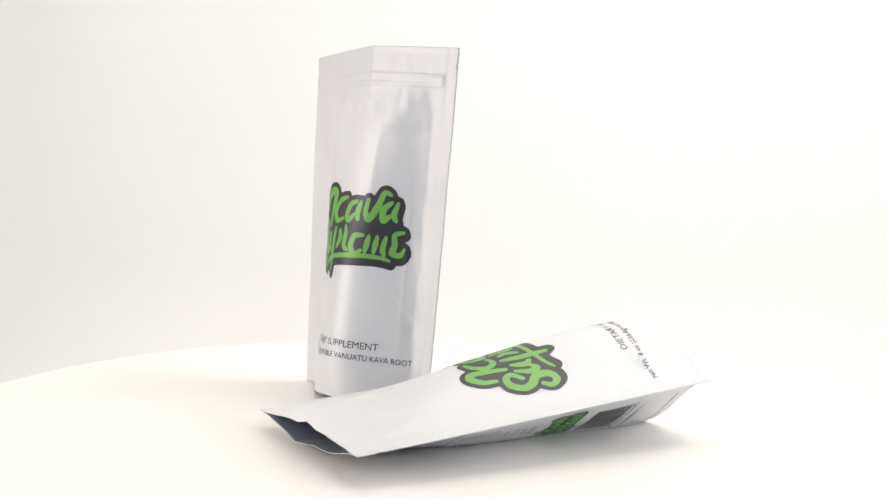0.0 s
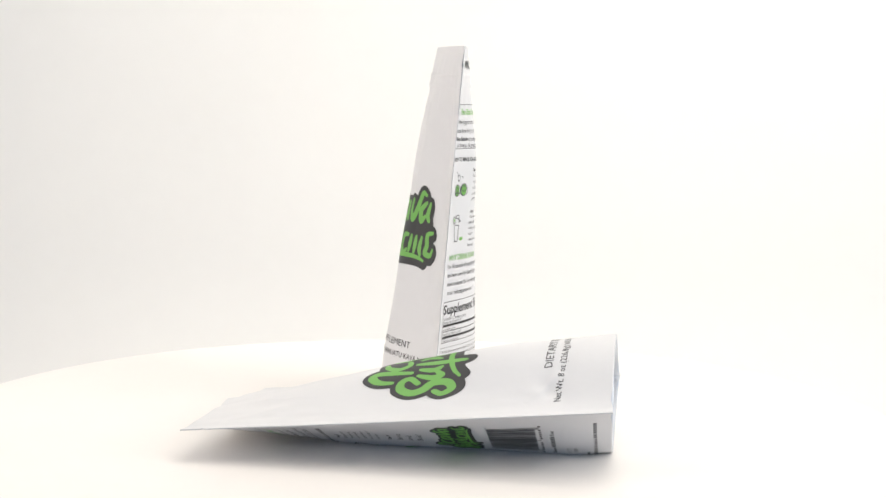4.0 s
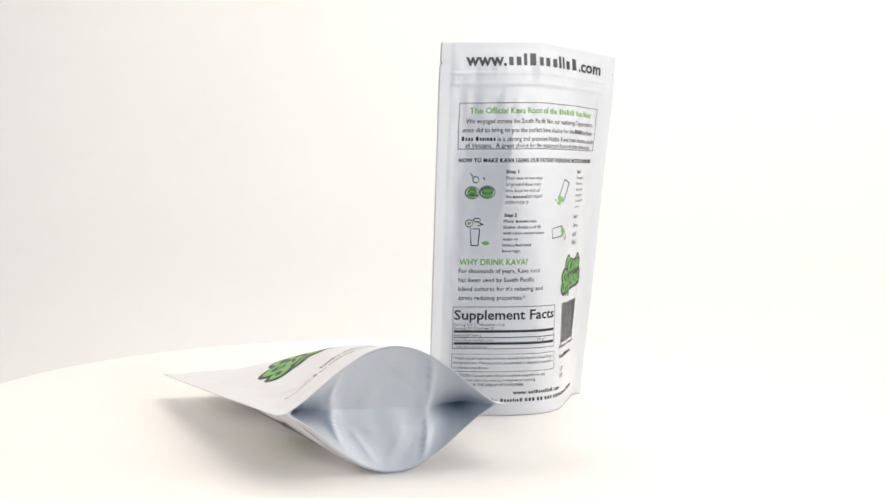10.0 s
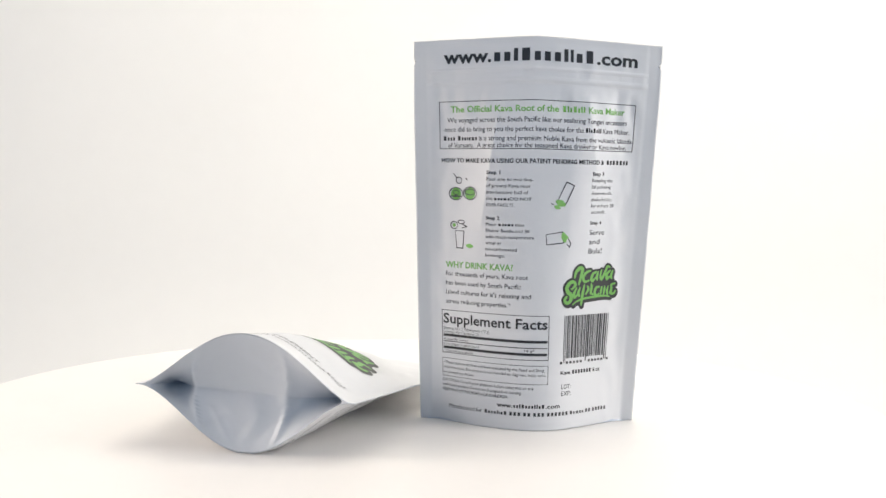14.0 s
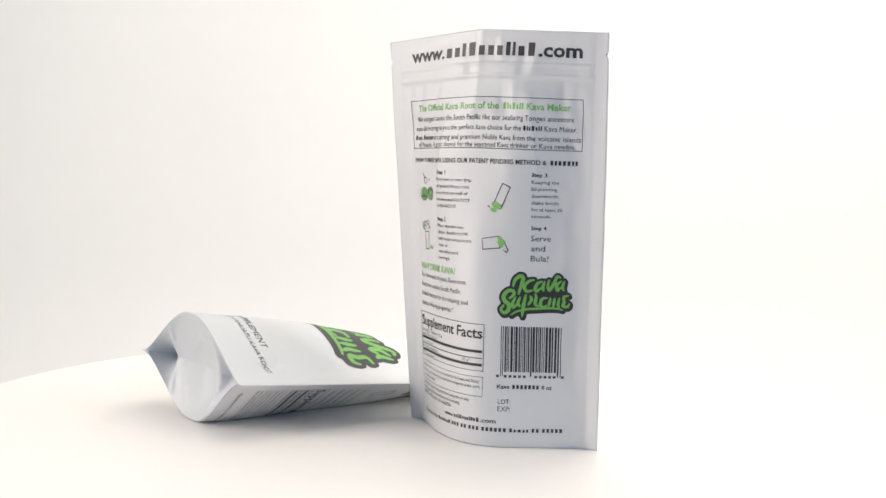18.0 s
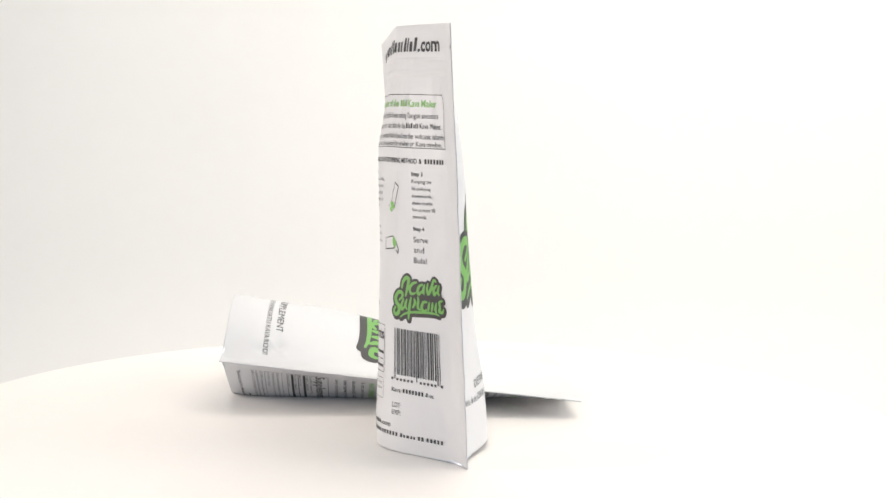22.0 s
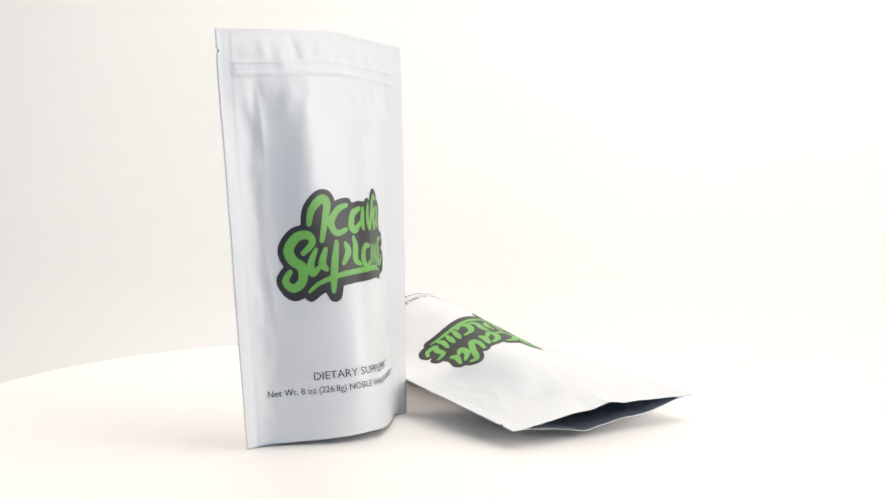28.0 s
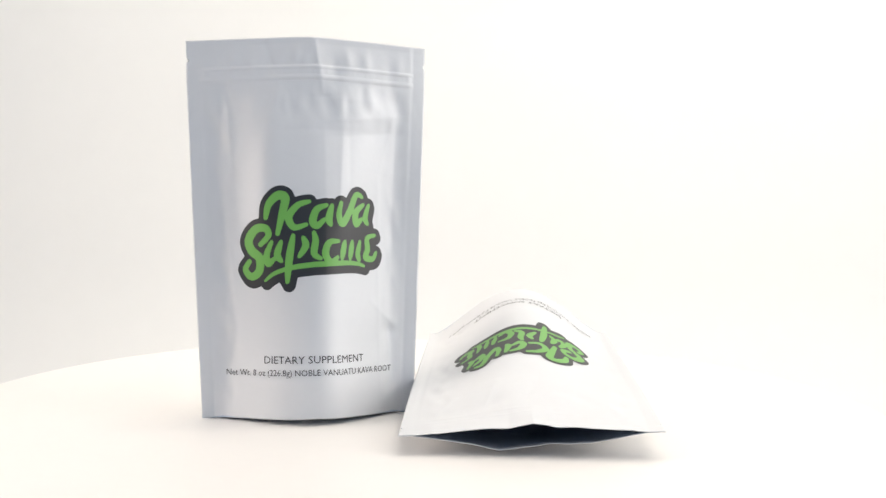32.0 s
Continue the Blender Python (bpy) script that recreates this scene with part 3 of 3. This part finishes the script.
    blank((2, -1.2, 2, 2, 2, 2, 2, -3, 2, 2, 2, 2, 2, -1.5, 2), 16.5, 41.2, 2.0, 55)
    line("Kava", 17.6, 34.9, 2.3, 24.6, INK_BLACK, bold=1)
    blank((3.5, 3.5, 3.5, 3.5, 3.5, 3.5, 3.5), 25.6, 34.9, 2.3, 41, INK_BLACK)
    line("8 oz", 42.2, 34.9, 2.3, 48, INK_BLACK, bold=1)
    line("LOT:", 18.4, 26.4, 2.8, 25.2)
    line("EXP:", 18.4, 22.2, 2.8, 25.2)


def pictograms(panel, sheet):
    """Four small line drawings: ball halves with a spoon, a shaker being filled, a shaker tilted, a shaker pouring."""
    def ink(name, strokes, mat, rise=0.16, cell=0.3):
        pts = np.array([p for _, s in strokes for p in s])
        lo, hi = pts.min(0) - 4.5, pts.max(0) + 4.5
        put_art(name, traced(strokes_field(strokes), lo, hi, cell), sheet, panel, mat, rise)

    def ring(x, y, r, squash=1.0, n=14):
        return [(x + r * math.cos(2 * math.pi * i / n), y + r * squash * math.sin(2 * math.pi * i / n)) for i in range(n + 1)]

    t = 0.3
    ink("ball_half", [(3.3, [(-51.0, 141.5), (-50, 141.5), (-49.0, 141.5)]), (3.3, [(-41.6, 142), (-40.6, 142), (-39.6, 142)])], INK_GREEN, 0.14)
    ink("ball_outline", [(t, ring(-50, 141.5, 4.5, 0.84)), (t, ring(-40.6, 142, 4.5, 0.84)), (t, ring(-50, 142.3, 1.9, 0.7)), (t, ring(-40.6, 142.8, 3.4, 0.5)), (0.5, [(-53.4, 140), (-46.6, 140)])], INK_FINE, 0.22)
    ink("spoon", [(t, ring(-48.0, 149.5, 1.9)), (t, [(-49.4, 150.8), (-51.6, 153.6)]), (t, [(-43.5, 151), (-42.3, 149.4)])], INK_FINE)
    ink("shaker", [(t, [(-50.5, 119), (-49.6, 108.5), (-45.4, 108.5), (-44.6, 119), (-50.5, 119)]), (t, ring(-46.5, 124.5, 2.2, 0.5)), (t, [(-46.5, 123.4), (-42.5, 121.8), (-46.2, 120.8)]), (t, ring(-51.3, 122.4, 2.3))], INK_FINE)
    ink("shaker_lid", [(1.3, [(-42.5, 110.2), (-39, 110)]), (1.9, [(-51.4, 122.4), (-51.2, 122.4)])], INK_LIME, 0.22)
    ink("tilted_shaker", [(t, [(12.0, 138.0), (17.5, 149.6), (22.2, 147.6), (17, 136.2), (12, 138)]), (t, [(10, 136.4), (8.6, 137.2)])], INK_FINE)
    ink("tilted_lid", [(1.9, [(12.3, 138.2), (16.3, 136.4)]), (1.2, [(11.0, 135.4), (13.6, 134.4)])], INK_LIME, 0.22)
    ink("pouring_shaker", [(t, [(6.0, 118.5), (16, 120.2), (16.8, 113.6), (6.6, 112.4), (6, 118.5)]), (t, [(19, 117), (21.4, 113), (20.6, 111), (18.6, 113)])], INK_FINE)
    ink("pouring_lid", [(1.6, [(16.4, 119.2), (17.6, 114.6)]), (1.0, [(18.6, 117.5), (18.9, 116.4)])], INK_LIME, 0.22)


# ---- pouches ----
def zip_strip(sheet, parent, press):
    """The press zip shows as two long ridges across the film."""
    for b0, r in ((213.6, 0.5), (207.4, 0.66)):
        verts, faces = [], []
        As = np.linspace(-67.5, 67.5, 91)
        ring = ((-3.0, -0.05), (-2.0, 0.22), (-1.0, 0.62), (0.0, 0.8), (1.0, 0.62), (2.0, 0.22), (3.0, -0.05))
        for off, h in ring:
            amp = np.clip((67.5 - np.abs(As)) / 2.0, 0.15, 1)
            ab = np.stack([As, np.full_like(As, b0 + off * r)], 1)
            lo, hi = sheet.lay(ab, 0.0), sheet.lay(ab, 1.0)
            dents = np.array([0.72 + 0.9 * noise.noise(Vector((x / 14, b0, 0.4))) + 0.5 * noise.noise(Vector((x / 3.5, b0, 1.7))) for x in As])
            dents = np.clip(dents, 0.12, 1.3)
            verts += list(lo + (hi - lo) * (0.7 * h * r * amp * press * dents)[:, None])
        n = len(As)
        for k in range(len(ring) - 1):
            for i in range(n - 1):
                faces.append((k * n + i, k * n + i + 1, (k + 1) * n + i + 1, (k + 1) * n + i))
        if sheet.mirror:
            faces = [f[::-1] for f in faces]
        part("zip_ridge", mesh("zip_ridge", verts, faces, [FILM]), parent)


def gusset_mesh(front, back, inward, depth, p, wrinkle):
    """The folded bottom: a sheet hung between the two panels' lower edges, creased inwards between its corners."""
    rows = 81
    s = AS / HALF
    cols = np.arange(NA)

    def at_depth(panel, d):
        """The panel's points at the heights d above its lower edge, column by column."""
        v = np.clip(d / TALL * (NB - 1), 0, NB - 2)
        j = v.astype(int)
        t = (v - j)[:, None]
        return panel[j, cols] * (1 - t) + panel[j + 1, cols] * t

    pts = np.zeros((rows, NA, 3))
    for j, q in enumerate(np.linspace(-1, 1, rows)):
        mix = (0.985 * q + 1) / 2
        # Two ridges bow from edge to edge round the oval base; beyond them each corner is a deep fold.
        left, right = -37 + 9 * q * q + 1.5 * q, 24 - 6 * q * q - 2 * q
        pocket_l = np.minimum(5.0 * np.clip(AS + 66, 0, None), np.interp(left - AS, [0, 5, 32], [8, 15, 37]))
        pocket_r = np.minimum(5.0 * np.clip(66 - AS, 0, None), np.interp(AS - right, [0, 6, 44], [8, 16, 39]))
        inside = (AS > left) & (AS < right)
        span = np.clip((AS - left) / (right - left), 0, 1)
        # The base keeps the sharp mark of its fold across the middle, steep just below it.
        mark = np.exp(-abs(q) / (0.20 if q > 0 else 0.55)) * np.clip(np.sin(np.pi * span) * 2.5, 0, 1)
        middle = 8 - 0.5 * np.sin(np.pi * span) + 3.0 * mark
        fold = np.where(inside, middle * (1 - abs(q) ** 2.2), np.where(AS < left, pocket_l, pocket_r) * (1 - abs(q) ** p)) * depth / 25
        room = np.clip(1 - (s / 0.9) ** 2, 0, 1) ** 0.5
        pts[j] = at_depth(front, fold) * (1 - mix) + at_depth(back, fold) * mix
        wob = np.array([noise.noise(Vector((a / 13, q * 1.7, 2.2))) for a in AS])
        # Sharp pinches rise from the lower edge, and a facet runs from the upper edge to the mark.
        v = np.full_like(AS, 33 * q)
        pinch = 2.4 * crease(AS, v, -6, 34, -24, 12, 2.0) + 2.2 * crease(AS, v, -4, 34, 8, 10, 1.8) - 2.0 * crease(AS, v, -30, 28, -12, 12, 3.0)
        pinch += 1.8 * crease(AS, v, 24, -32, -18, -4, 3.0) - 1.6 * crease(AS, v, 16, -10, -6, -22, 5.0) - 1.6 * crease(AS, v, 2, 32, 16, 16, 3.0)
        pts[j] += np.outer((wob * 1.2 - 0.5 * pinch) * wrinkle * (1 - abs(q) ** 3) * room, inward)
    # Soften the folds a little along the sheet.
    for turn in range(4):
        pts[1:-1, 1:-1] = 0.5 * pts[1:-1, 1:-1] + 0.25 * (pts[1:-1, :-2] + pts[1:-1, 2:])
    n = sheet_normals(pts, 1)
    if np.dot(n[rows // 2, NA // 2], inward) > 0:
        n = -n
    return film_mesh("gusset", pts, n, outside=BASE)


def pouch(name, front_pts, back_pts, flip, inward, depth, p, wrinkle, press, label):
    thing = tagged(new(name), label, "pouch", "two printed pouches on the turntable")
    made = []
    for pn, pts, fl, mirror in (("front_panel", front_pts, flip, False), ("back_panel", back_pts, -flip, True)):
        sheet = Sheet(pts, fl, mirror)
        cut = notched(pts)
        panel = part(pn, film_mesh(pn, cut, sheet.nor), thing, "satin white film with printed lettering")
        zip_strip(sheet, panel, press)
        (back_print if mirror else front_print)(panel, sheet)
    part("gusset", gusset_mesh(front_pts, back_pts, inward, depth, p, wrinkle), thing, "folded white bottom gusset, its shade put into the film colour")
    return thing


def motions():
    """The turntable turns at an even pace and carries both pouches round."""
    for thing, m in ((TURNTABLE, Matrix()), (STANDING, pose(-0.0376, 0.0574, 0.0003, 0, 0, -49.43)), (LYING, pose(0.143, -0.0031, 0.0, 0, 0, 116.6))):
        walk(thing, [(t, pose(0, 0, 0, 0, 0, TURN * t) @ m) for t in range(0, 33)])


booth()
TURNTABLE = turntable()
FRONT, BACK = parted(standing_sheet(-1), standing_sheet(1), 1)
STANDING = pouch("standing_pouch", FRONT, BACK, 1, np.array([0, 0, 1.0]), 18, 1.0, 1.0, 1.0,
                 "satin white stand-up pouch with green and black emblem, upright")
UNDER, OVER = parted(lying_sheet(-1), lying_sheet(1), 2)
LYING = pouch("lying_pouch", OVER, UNDER, 1, np.array([0, 1.0, 0]), 25, 1.0, 1.0, 0.35,
              "satin white empty pouch lying on its back, open mouth and gusset")
motions()
